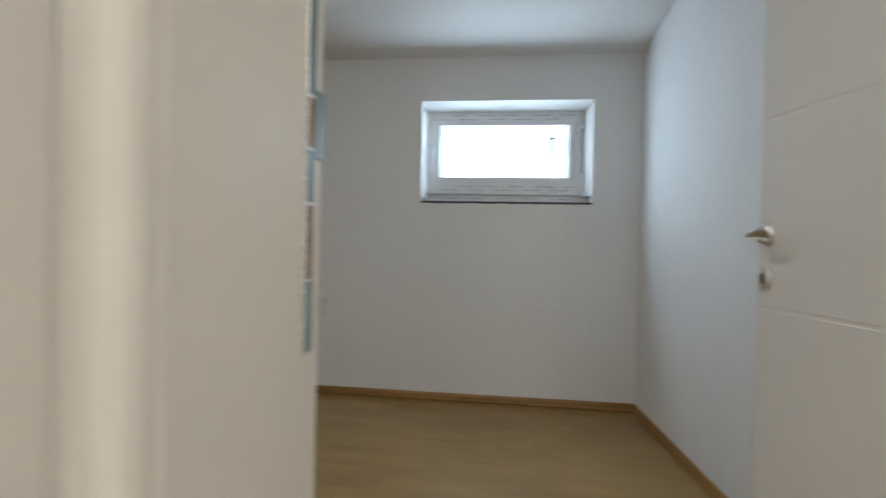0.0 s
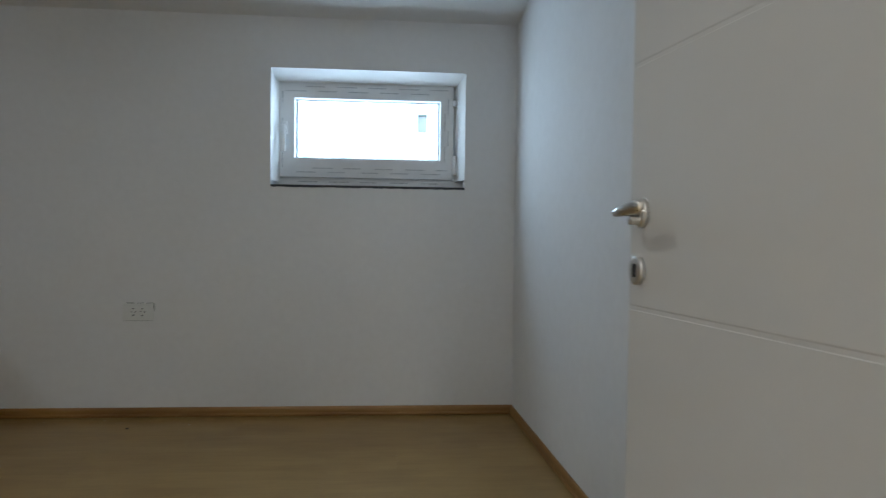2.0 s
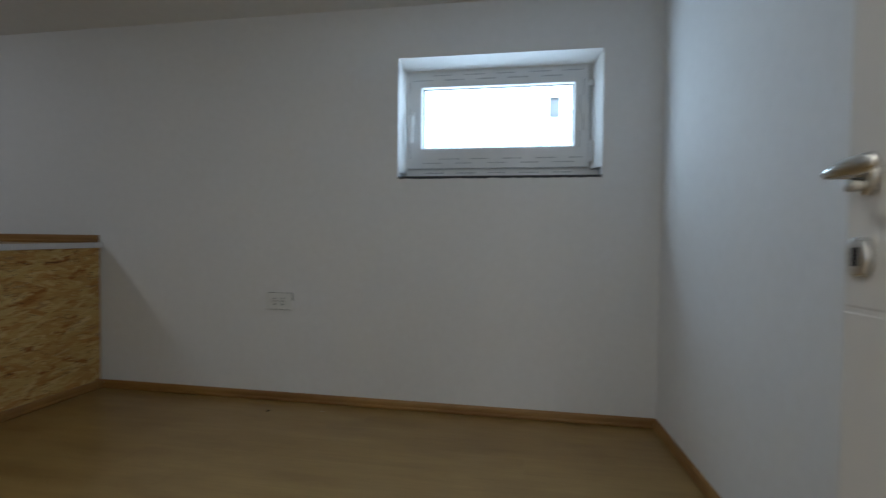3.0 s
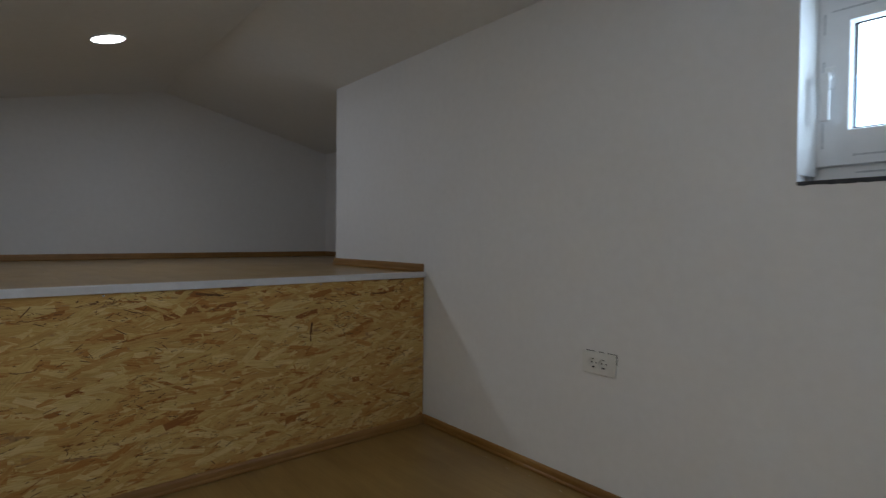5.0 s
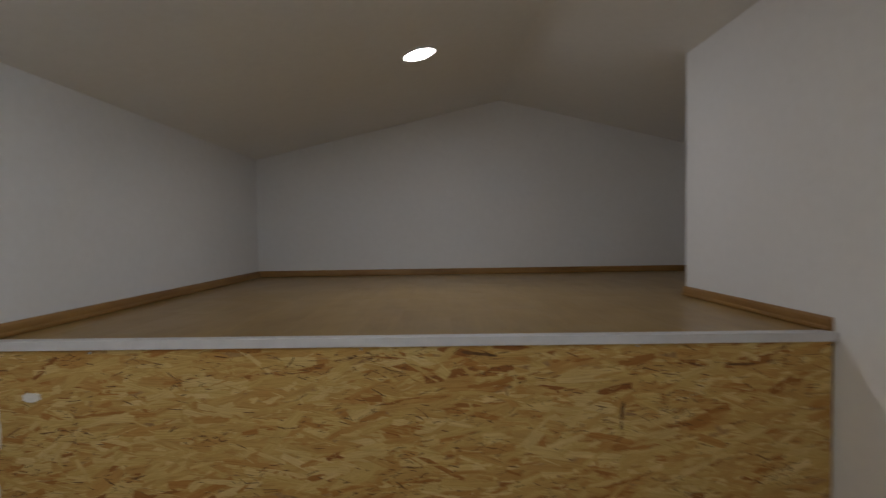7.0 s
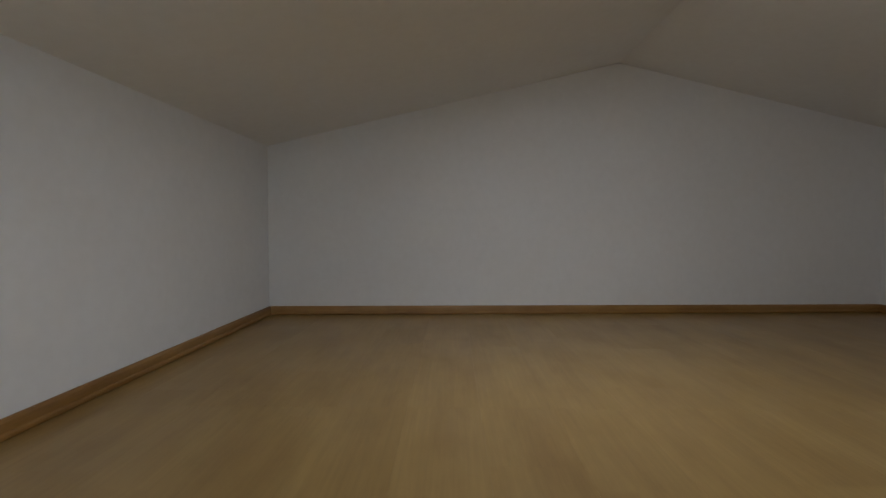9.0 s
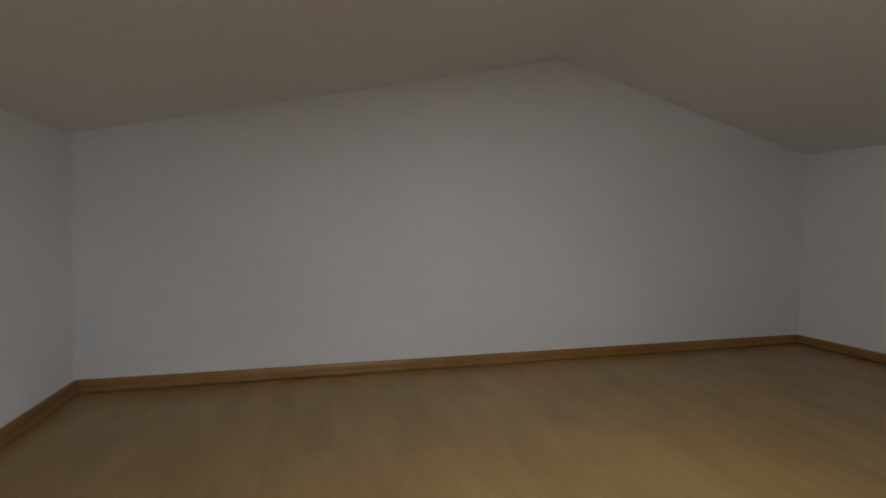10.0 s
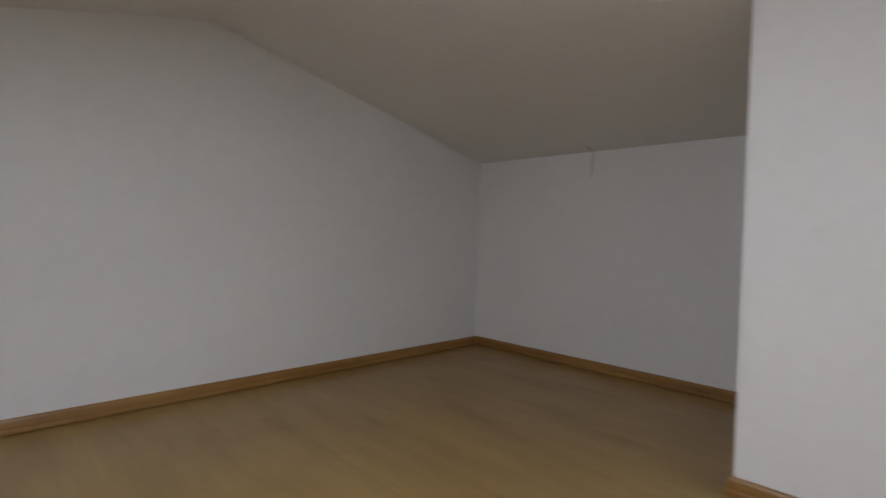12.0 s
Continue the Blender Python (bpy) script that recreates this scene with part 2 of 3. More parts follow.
solid("wall_south_pier", plan_prism([(DX1, south_y(0)), (east_x(-2.72) + 0.0, south_y(0)), (east_x(-2.96), south_y(0) - SW), (DX1, south_y(0) - SW)], -0.15, RIDGE_Z + 0.06),
      M_WALL, label="narrow white wall beside the door frame", kind="structure")
g0, g1 = -2.95, 1.0
gable = [(west_x(g0), g0, 0.5), (west_x(g1), g1, 0.5), (west_x(g1), g1, roof_z(g1) + 0.05), (west_x(RIDGE_Y), RIDGE_Y, RIDGE_Z + 0.05), (west_x(g0), g0, roof_z(g0) + 0.05)]
solid("wall_west", prism(gable, (-0.2, 0, 0)), M_WALL, label="white painted gable wall of the platform", kind="structure")
solid("wall_knee", plan_prism([(-6.0, knee_y(-6)), (XE, knee_y(XE)), (XE, knee_y(XE) + 0.2), (-6.0, knee_y(-6) + 0.2)], 0.5, roof_z(0.78) + 0.03), M_WALL,
      label="white painted low wall under the roof slope", kind="structure")
# roof slopes
CT = 0.2
def slope(name, x0, x1, y0, y1, label):
    ring = [(x0, y0, roof_z(y0)), (x1, y0, roof_z(y0)), (x1, y1, roof_z(y1)), (x0, y1, roof_z(y1))]
    return solid(name, prism(ring, (0, 0, CT)), M_CEIL, label=label, kind="structure")
XCH = -2.62
slope("ceiling_north", -6.0, 0.40, RIDGE_Y, 1.2, "white painted sloping ceiling")
slope("ceiling_south", -6.0, XCH, -3.2, RIDGE_Y, "white painted sloping ceiling over the platform")
solid("ceiling_entry", box(XCH, 0.40, -2.95, RIDGE_Y, RIDGE_Z, RIDGE_Z + CT), M_CEIL, label="white painted flat ceiling by the door", kind="structure")
solid("hall_ceiling", box(-1.62, 0.48, -5.12, -2.951, RIDGE_Z, RIDGE_Z + CT), M_CEIL, label="white painted hallway ceiling", kind="structure")
solid("wall_cheek", prism([(XCH, RIDGE_Y - 0.01, RIDGE_Z - 0.001), (XCH, -2.95, roof_z(-2.95)), (XCH, -2.95, RIDGE_Z - 0.001)], (-0.08, 0, 0)), M_WALL,
      label="white painted cheek above the platform edge", kind="structure")
# hallway behind the doorway
solid("hall_wall_west", box(-1.62, -1.5, -5.0, south_y(-1.5) - SW, -0.15, RIDGE_Z + 0.05), M_WALL, label="plain hallway wall", kind="structure")
solid("hall_wall_east", box(0.36, 0.48, -5.0, -2.94, -0.15, RIDGE_Z + 0.05), M_WALL, label="plain hallway wall", kind="structure")
solid("hall_wall_end", box(-1.62, 0.48, -5.12, -5.0, -0.15, RIDGE_Z + 0.05), M_WALL, label="plain hallway end wall", kind="structure")
# the ground far below the window
gr = bmesh.new()
bmesh.ops.create_grid(gr, x_segments=1, y_segments=1, size=900)
ground = solid("ground", gr, plain("ground", (0.16, 0.17, 0.13), 0.95, vary=0.3, scale=0.4), label="open ground outside", kind="structure")
ground.location.z = -5.5

# floors: a slab, with the laminate boards laid on it at the end of the file
floor = solid("floor", box(-3.1, 0.33, -2.95, 0.1, -0.2, -0.009), M_SLAB, label="light oak laminate floor", kind="structure")
hall_floor = solid("hall_floor", box(-1.62, 0.48, -5.12, -2.95, -0.2, -0.009), M_SLAB, label="light oak laminate floor of the hallway", kind="structure")
deck = solid("platform_floor", plan_prism([(-6.0, -2.80), (XO - 0.021, -2.80), (XO - 0.021, 0.05), (XE + 0.1, 0.05), (XE + 0.1, 0.95), (-6.0, 0.95)], 0.66, DECK - 0.009), M_SLAB,
              label="light oak laminate floor of the raised platform", kind="structure")

# ---- skirting ----
PROFILE = [(0, 0.0), (0.009, 0.0), (0.0150, 0.0020), (0.0162, 0.009), (0.0150, 0.0145), (0.0118, 0.0178), (0.0112, 0.0290), (0.0095, 0.0385), (0.0055, 0.0455), (0.002, 0.0475), (0, 0.0475)]


def skirting(name, a, b, z, side, mitre_a=1, mitre_b=1, label="oak-look laminate skirting board"):
    """From a to b in plan, standing off the wall to the given side (+1 left of the run, -1 right). mitre +1: inside corner, -1: outside, 0: square."""
    a, b = Vector((*a, 0)), Vector((*b, 0))
    run = (b - a).normalized()
    out = Vector((-run.y, run.x, 0)) * side
    bm = bmesh.new()
    ends = []
    for p, s, mit in ((a, 1, mitre_a), (b, -1, mitre_b)):
        ends.append([bm.verts.new(p + out * (d + 0.0005) + run * s * mit * d + Vector((0, 0, z + h))) for d, h in PROFILE])
    n = len(PROFILE)
    for i in range(n):
        bm.faces.new((ends[0][i], ends[0][(i + 1) % n], ends[1][(i + 1) % n], ends[1][i]))
    bm.faces.new(ends[0])
    bm.faces.new(list(reversed(ends[1])))
    # lay the figure along the run
    ang = math.atan2(run.y, run.x)
    rot = Matrix.Rotation(-ang, 4, "Z")
    bmesh.ops.transform(bm, matrix=rot @ Matrix.Translation(-a), verts=bm.verts)
    ob = solid(name, bm, M_SKIRT, label=label, kind="structure")
    ob.matrix_world = Matrix.Translation(a) @ Matrix.Rotation(ang, 4, "Z")
    return ob


skirting("baseboard_north", (XO + 0.002, 0), (0, 0), 0, -1)
skirting("baseboard_east", (0, 0), (east_x(-2.70), -2.70), 0, -1)
skirting("baseboard_platform", (XO, south_y(XO)), (XO, 0), 0, -1, label="oak-look skirting along the foot of the strand board")
skirting("baseboard_south", (-0.99, south_y(-0.99)), (XO, south_y(XO)), 0, -1, 0, 1)
skirting("baseboard_deck_north", (XE, 0), (XO - 0.012, 0), DECK, -1, -1, 0)
skirting("baseboard_niche", (XE, knee_y(XE)), (XE, 0), DECK, -1, 1, -1)
skirting("baseboard_knee", (west_x(0.78), knee_y(-5.68)), (XE, knee_y(XE)), DECK, -1)
skirting("baseboard_gable", (west_x(-2.667), -2.667), (west_x(0.78), knee_y(-5.68)), DECK, -1)
skirting("baseboard_deck_south", (XO - 0.012, south_y(XO)), (west_x(-2.667), -2.667), DECK, -1, 0, 1)

# ---- platform front: strand board with a white edge strip ----
PY0, PY1, PZ1 = south_y(XO) + 0.003, -0.010, 0.806
board = thing("strand_board_panel", "raw pressed strand board facing the raised platform", "panel")
part("core", box(XO - 0.018, XO - 0.0012, PY0, PY1, 0.0, PZ1), M_OSBCORE, board)
rng = random.Random(7)
sv, sf, suv = [], [], []


def strand(cy, cz, ln, wd, ang, depth):
    """One flat flake of uneven outline lying in the board's face."""
    n = 4 + rng.randrange(3)
    top, bot = [], []
    for i in range(n + 1):
        u = -0.5 + i / n
        taper = 1.0 - 0.55 * abs(2 * u) ** 4 * rng.random()
        top.append((u * ln + rng.uniform(-0.02, 0.02) * ln, 0.5 * wd * taper * rng.uniform(0.72, 1.1)))
        bot.append((u * ln + rng.uniform(-0.02, 0.02) * ln, -0.5 * wd * taper * rng.uniform(0.72, 1.1)))
    bend = rng.uniform(-0.12, 0.12) * wd
    ca, sa = math.cos(ang), math.sin(ang)
    base = len(sv)
    du = rng.uniform(0, 50)
    tilt, twist = rng.uniform(-0.010, 0.010), rng.uniform(-0.05, 0.05)
    for p, q in zip(top, bot):
        for u, w in (p, q):
            w2 = w + bend * math.cos(3.0 * u / ln)
            y = min(max(cy + u * ca - w2 * sa, PY0), PY1)
            z = min(max(cz + u * sa + w2 * ca, 0.0), PZ1)
            sv.append((XO - 0.0012 + depth + tilt * u + twist * w2 * 0.5 + 0.0001 * rng.random(), y, z))
            suv.append((u + du, w + du))
    for i in range(n):
        k = base + 2 * i
        sf.append((k, k + 2, k + 3, k + 1))


def flush(name, material, label):
    me = bpy.data.meshes.new(name)
    me.from_pydata(sv, [], sf)
    layer = me.uv_layers.new(name="UVMap")
    for lp in me.loops:
        layer.data[lp.index].uv = suv[lp.vertex_index]
    me.materials.append(material)
    ob = new(name, me)
    ob.parent = board
    tagged(ob, label, kind="stuff")
    sv.clear(), sf.clear(), suv.clear()


COUNT = 4200
for i in range(COUNT):
    k = i / COUNT
    big = rng.random() < 0.62
    ln = rng.uniform(0.08, 0.20) if big else rng.uniform(0.03, 0.11)
    wd = rng.uniform(0.012, 0.034) if big else rng.uniform(0.004, 0.014)
    ang = rng.gauss(0.07, 0.22) if rng.random() < 0.92 else rng.uniform(-1.5, 1.5)
    strand(rng.uniform(PY0, PY1), rng.uniform(0.0, PZ1), ln, wd, ang, 0.0001 + 0.0012 * k)
for i in range(620):
    strand(rng.uniform(PY0, PY1), rng.uniform(0.0, PZ1), rng.uniform(0.09, 0.20), rng.uniform(0.010, 0.030), rng.gauss(0.1, 0.28), 0.0013 + 0.0003 * i / 620)
for i in range(130):
    strand(rng.uniform(PY0, PY1), rng.uniform(0.0, PZ1), rng.uniform(0.09, 0.19), rng.uniform(0.022, 0.040), rng.gauss(0.1, 0.35), 0.0017)
for i in range(1100):
    strand(rng.uniform(PY0, PY1), rng.uniform(0.0, PZ1), rng.uniform(0.02, 0.075), rng.uniform(0.0012, 0.0045), rng.gauss(0.12, 0.32), 0.0019)
flush("strand_layer", M_OSB, "overlapping tan and brown wood strands")
for i in range(95):
    # slivers, pinholes and painted gap shadow gather where the flakes cross
    gy, gz = rng.uniform(PY0, PY1), rng.uniform(0.0, PZ1)
    for k in range(rng.randrange(6, 20)):
        strand(gy + rng.gauss(0, 0.045), gz + rng.gauss(0, 0.016), rng.uniform(0.003, 0.028), rng.uniform(0.0010, 0.0036), rng.gauss(0.07, 0.45), 0.0021)
for i in range(420):
    strand(rng.uniform(PY0, PY1), rng.uniform(0.0, PZ1), rng.uniform(0.008, 0.05), rng.uniform(0.0008, 0.0042), rng.gauss(0.07, 0.35), 0.0021)
for yy, zz, ll, ww, aa in ((-0.677, 0.590, 0.060, 0.012, 1.45), (-0.680, 0.545, 0.028, 0.008, 1.6), (-0.30, 0.735, 0.085, 0.008, 0.02), (-1.13, 0.778, 0.11, 0.011, -0.12)):
    strand(yy, zz, ll, ww, aa, 0.0021)
flush("crevice_layer", M_OSBDARK, "dark brown slivers and painted shadow between the strands")
strip = thing("edge_strip", "white metal angle strip along the platform edge", "edge trim")
part("face_leg", box(XO - 0.001, XO + 0.012, PY0, -0.002, PZ1 - 0.001, DECK + 0.005, bevel=0.002), M_TRIM, strip)
part("top_leg", box(XO - 0.034, XO - 0.0015, PY0, -0.002, DECK + 0.0005, DECK + 0.0045, bevel=0.001), M_TRIM, strip)


def screw_head(y, z):
    s = thing("screw", "small bright countersunk screw in the strand board", "screw", group="screws along the platform edge")
    part("head", moved(tube(0.0045, 0.0022, 16, 0.0006), pose(XO, y, z, 0, 90, 0)), M_STEEL, s, smooth=True)
    part("recess", moved(box(-0.0028, 0.0028, -0.0008, 0.0008, 0, 0.0001), pose(XO + 0.00225, y, z, 35, 90, 0)), M_DARK, s)


for yy, zz in ((-1.50, 0.797), (-0.63, 0.797), (-2.35, 0.795)):
    screw_head(yy, zz)


def patch(name, ring, x, material, label, category, thick=0.0015):
    """A daub with a ragged outline on the board's face; ring is centre, half width and half height in y and z."""
    cy, cz, hy, hz = ring
    pts = []
    for i in range(22):
        a = 2 * math.pi * i / 22
        k = 0.72 + 0.38 * rng.random()
        pts.append((x, cy + hy * k * math.copysign(abs(math.cos(a)) ** 0.7, math.cos(a)), cz + hz * k * math.copysign(abs(math.sin(a)) ** 0.7, math.sin(a))))
    bm = prism(pts, (thick, 0, 0))
    return solid(name, bm, material, label=label, category=category, group="paint smears on the strand board" if category == "paint smear" else "")


patch("filler_daub", (-2.532, 0.657, 0.027, 0.015), XO + 0.0004, M_FILLER, "blob of white filler on the strand board", "filler", 0.011)
patch("paint_smear", (-2.655, 0.56, 0.020, 0.085), XO + 0.0004, M_FILLER, "white paint smear at the end of the strand board", "paint smear", 0.0012)
patch("paint_smear", (-2.660, 0.33, 0.016, 0.075), XO + 0.0004, M_FILLER, "white paint smear at the end of the strand board", "paint smear", 0.0012)
patch("paint_smear", (-2.648, 0.665, 0.004, 0.045), XO + 0.0004, M_FILLER, "thin white paint streak on the strand board", "paint smear", 0.0012)

# ---- window ----
win = thing("window_1", "small white plastic window, film still on, in a plastered recess", "window", "structure")
FY0, FY1 = 0.124, 0.182
fb = bmesh.new()
for b in ((WX0, WX1, WZ0 + 0.010, 1.250), (WX0, WX1, 1.745, WZ1)):
    box_into(fb, b[0], b[1], FY0, FY1, b[2], b[3], bevel=0.002)
for b in ((WX0, -1.232, 1.2495, 1.7455), (-0.312, WX1, 1.2495, 1.7455)):
    box_into(fb, b[0], b[1], FY0 + 0.0005, FY1, b[2], b[3], bevel=0.002)
box_into(fb, -0.350, -0.3135, 0.1605, FY1 - 0.001, 1.2500, 1.7450)
part("window_frame", fb, M_PVC, win)
sash = bmesh.new()
SX0, SX1, SZ0, SZ1, GX0, GX1, GZ0, GZ1 = -1.256, -0.320, 1.243, 1.762, -1.165, -0.398, 1.353, 1.661
SY0, SY1 = 0.108, 0.158
# mitred sash with a chamfered glazing bead
def ring_frame(bm, loops):
    rings = []
    for y, x0, x1, z0, z1 in loops:
        rings.append([bm.verts.new(p) for p in ((x0, y, z0), (x1, y, z0), (x1, y, z1), (x0, y, z1))])
    n = len(rings)
    for k in range(n):
        a, b = rings[k], rings[(k + 1) % n]
        for i in range(4):
            bm.faces.new((a[i], a[(i + 1) % 4], b[(i + 1) % 4], b[i]))
    return bm
def inset(y, d):
    return (y, SX0 + d, SX1 - d, SZ0 + d, SZ1 - d)
def glaze(y, d):
    return (y, GX0 - d, GX1 + d, GZ0 - d, GZ1 + d)
sash_ob = part("sash", ring_frame(sash, [inset(SY1, 0.004), inset(SY0 + 0.004, 0.0), inset(SY0, 0.004), glaze(SY0, 0.0065), glaze(SY0 + 0.002, 0.0048), glaze(SY0 + 0.016, 0.0012), glaze(0.135, 0.0), glaze(SY1, 0.0)]), M_FILM, win,
               "white plastic casement with printed film")
gasket = ring_frame(bmesh.new(), [glaze(0.1335, -0.0001), glaze(0.1335, -0.004), glaze(0.137, -0.004), glaze(0.137, -0.0001)])
part("gasket", gasket, M_GASKET, sash_ob, "thin dark glazing seal")
pane = part("pane", box(GX0 + 0.0003, GX1 - 0.0003, 0.1375, 0.1415, GZ0 + 0.0003, GZ1 - 0.0003), M_GLASS, sash_ob, "clear glass")
pane.visible_shadow = False
# printed film: unreadable print as short bars
pr = random.Random(3)
def bars(x0, x1, z0, z1, rows, step, fill, upright=False):
    bm = bmesh.new()
    for k in range(rows):
        u = (z0 + (z1 - z0) * (k + 0.5) / rows)
        p = x0 + pr.uniform(0.0, step * 0.5) + (step * 0.5 if k % 2 else 0)
        while p < x1 - step * 0.3:
            q, end = p, p + step * fill * pr.uniform(0.85, 1.1)
            while q < min(end, x1):
                w = pr.uniform(0.0022, 0.0050)
                if upright:
                    box_into(bm, u - 0.0034 * w / 0.005, u + 0.0034 * w / 0.005, SY0 - 0.0004, SY0 + 0.0002, q, min(q + w, x1))
                else:
                    box_into(bm, q, min(q + w, x1), SY0 - 0.0004, SY0 + 0.0002, u - 0.0034 * w / 0.005, u + 0.0034 * w / 0.005)
                q += w + 0.0014
            p += step
    return bm
part("film_print", bars(-1.235, -0.35, 1.690, 1.738, 2, 0.165, 0.62), M_PRINT, sash_ob, "rows of tiny grey print on the film")
part("film_print", bars(-1.20, -0.35, 1.262, 1.305, 2, 0.165, 0.62), M_PRINT, sash_ob, "rows of tiny grey print on the film")
part("film_print", bars(1.29, 1.70, -0.377, -0.341, 2, 0.17, 0.5, True), M_PRINT, sash_ob, "upright grey print on the film")
part("film_print", bars(1.29, 1.70, -1.244, -1.222, 1, 0.17, 0.5, True), M_PRINT, sash_ob, "upright grey print on the film")
lowbars = bars(-1.22, -0.33, 1.210, 1.236, 1, 0.165, 0.6)
bmesh.ops.translate(lowbars, verts=lowbars.verts, vec=(0, FY0 - SY0, 0))
part("frame_print", lowbars, M_PRINT, win, "row of tiny grey print on the frame")
# handle, turned down
hb = moved(box(-0.013, 0.013, -0.010, 0.0, -0.034, 0.034, bevel=0.003), pose(-1.218, SY0, 1.505))
part("handle", hb, M_PVC, sash_ob, "white window handle pointing down")
lv = box(-1.231, -1.207, SY0 - 0.046, SY0 - 0.034, 1.372, 1.516, bevel=0.005)
box_into(lv, -1.227, -1.211, SY0 - 0.036, SY0 - 0.009, 1.497, 1.513, bevel=0.003)
part("lever", lv, M_PVC, sash_ob, smooth=False)
for z0, z1 in ((1.270, 1.372), (1.640, 1.668)):
    hg = moved(tube(0.0120, z1 - z0, 16, 0.002), pose(-0.3145, SY0 - 0.010, z0))
    part("hinge", hg, M_PVC, win, "white hinge cover", smooth=True)
# raw dark joint under the frame
jr = bmesh.new()
xs = [WX0 + (WX1 - WX0) * i / 60 for i in range(61)]
lo = [jr.verts.new((x, -0.0015, WZ0 - 0.006 - 0.004 * rng.random())) for x in xs]
hi = [jr.verts.new((x, -0.0015, WZ0 + 0.004)) for x in xs]
lo2 = [jr.verts.new((v.co.x, 0.003, v.co.z)) for v in lo]
hi2 = [jr.verts.new((v.co.x, FY0 + 0.01, WZ0 + 0.009)) for v in hi]
for i in range(60):
    jr.faces.new((lo[i], lo[i + 1], hi[i + 1], hi[i]))
    jr.faces.new((hi[i], hi[i + 1], hi2[i + 1], hi2[i]))
    jr.faces.new((lo2[i], lo2[i + 1], lo[i + 1], lo[i]))
part("sill_joint", jr, M_GASKET, win, "ragged dark unfinished joint where the sill is missing")
stick = thing("glass_sticker", "pale blue maker's label stuck on the window pane", "sticker")
part("paper", box(-0.517, -0.463, 0.1366, 0.1372, 1.500, 1.600), M_STICKER, stick)
part("heading", box(-0.517, -0.463, 0.1358, 0.1365, 1.588, 1.600), M_STICKHEAD, stick, "darker heading bar")
# plaster splayed from the wall's face over the head and the sides of the frame, ragged along the head
hd = prism([(WX0, 0.006, WZ1 + 0.001), (WX0, 0.1045, 1.7475), (WX0, 0.1045, WZ1 + 0.001)], (WX1 - WX0, 0, 0))
for i in range(18):
    x = rng.uniform(WX0 + 0.03, WX1 - 0.07)
    box_into(hd, x, x + rng.uniform(0.01, 0.05), 0.0985 - 0.00006 * i, 0.1050 + 0.00002 * i, 1.7475 - rng.uniform(0.001, 0.004), 1.756)
part("plaster_lip", hd, M_REVEAL, win, "rough plaster at the head of the frame")
part("plaster_splay", prism([(WX0 - 0.001, 0.006, 1.215), (WX0 - 0.001, 0.1065, 1.215), (-1.247, 0.1065, 1.215)], (0, 0, 1.745 - 1.215)), M_REVEAL, win,
     "plaster sloping over the side of the frame")
part("plaster_splay", prism([(WX1 + 0.001, 0.006, 1.235), (WX1 + 0.001, FY0 - 0.0005, 1.235), (-0.314, FY0 - 0.0005, 1.235)], (0, 0, 1.780 - 1.235)), M_REVEAL, win,
     "plaster sloping over the side of the frame")

# ---- socket ----
soc = thing("double_socket", "white double wall socket with dark contacts", "socket")
SX, SZ = -1.917, 0.536
pl = ring_frame(bmesh.new(), [(-0.0005, SX - 0.0745, SX + 0.0745, SZ - 0.0435, SZ + 0.0435), (-0.0075, SX - 0.0745, SX + 0.0745, SZ - 0.0435, SZ + 0.0435),
                              (-0.0100, SX - 0.0725, SX + 0.0725, SZ - 0.0415, SZ + 0.0415), (-0.0100, SX - 0.048, SX + 0.044, SZ - 0.0225, SZ + 0.0225), (-0.0005, SX - 0.048, SX + 0.044, SZ - 0.0225, SZ + 0.0225)])
part("plate", pl, M_PLASTIC, soc)
def insert(cx):
    bm = bmesh.new()
    n = 32
    def sq(a, h):
        c, s = math.cos(a), math.sin(a)
        k = h / max(abs(c), abs(s))
        return c * k, s * k
    rings = []
    for kind, r, y in (("s", 0.0225, -0.0010), ("s", 0.0225, -0.0108), ("c", 0.0192, -0.0112), ("c", 0.0185, -0.0016)):
        row = []
        for i in range(n):
            a = 2 * math.pi * (i + 0.5) / n
            x, z = sq(a, r) if kind == "s" else (r * math.cos(a), r * math.sin(a))
            row.append(bm.verts.new((cx + x, y, SZ + z)))
        rings.append(row)
    for a, b in zip(rings, rings[1:]):
        for i in range(n):
            bm.faces.new((a[i], a[(i + 1) % n], b[(i + 1) % n], b[i]))
    bm.faces.new(rings[-1])
    ins = part("insert", bm, M_PLASTIC, soc, "round recessed socket insert")
    for dx in (-0.0095, 0.0095):
        part("contact_hole", moved(tube(0.0030, 0.0008, 14), pose(cx + dx, -0.0016, SZ, 90, 0, 0)), M_DARK, ins)
    for dz in (-0.0165, 0.0165):
        part("earth_clip", box(cx - 0.004, cx + 0.004, -0.0100, -0.0014, SZ + dz - 0.0022, SZ + dz + 0.0022, bevel=0.0005), M_GASKET, ins)
insert(SX - 0.0245)
insert(SX + 0.0205)
gap = bmesh.new()
box_into(gap, SX - 0.060, SX - 0.020, -0.0022, 0.001, SZ + 0.0436, SZ + 0.0462)
box_into(gap, SX - 0.005, SX + 0.022, -0.0022, 0.001, SZ + 0.0436, SZ + 0.0455)
box_into(gap, SX + 0.035, SX + 0.0765, -0.0022, 0.001, SZ + 0.0436, SZ + 0.0456)
box_into(gap, SX + 0.0746, SX + 0.0768, -0.0022, 0.001, SZ + 0.005, SZ + 0.044)
box_into(gap, SX - 0.0745, SX + 0.070, -0.0022, 0.001, SZ - 0.0452, SZ - 0.0436)
part("plaster_gap", gap, M_GASKET, soc, "dark broken plaster gap round the plate")

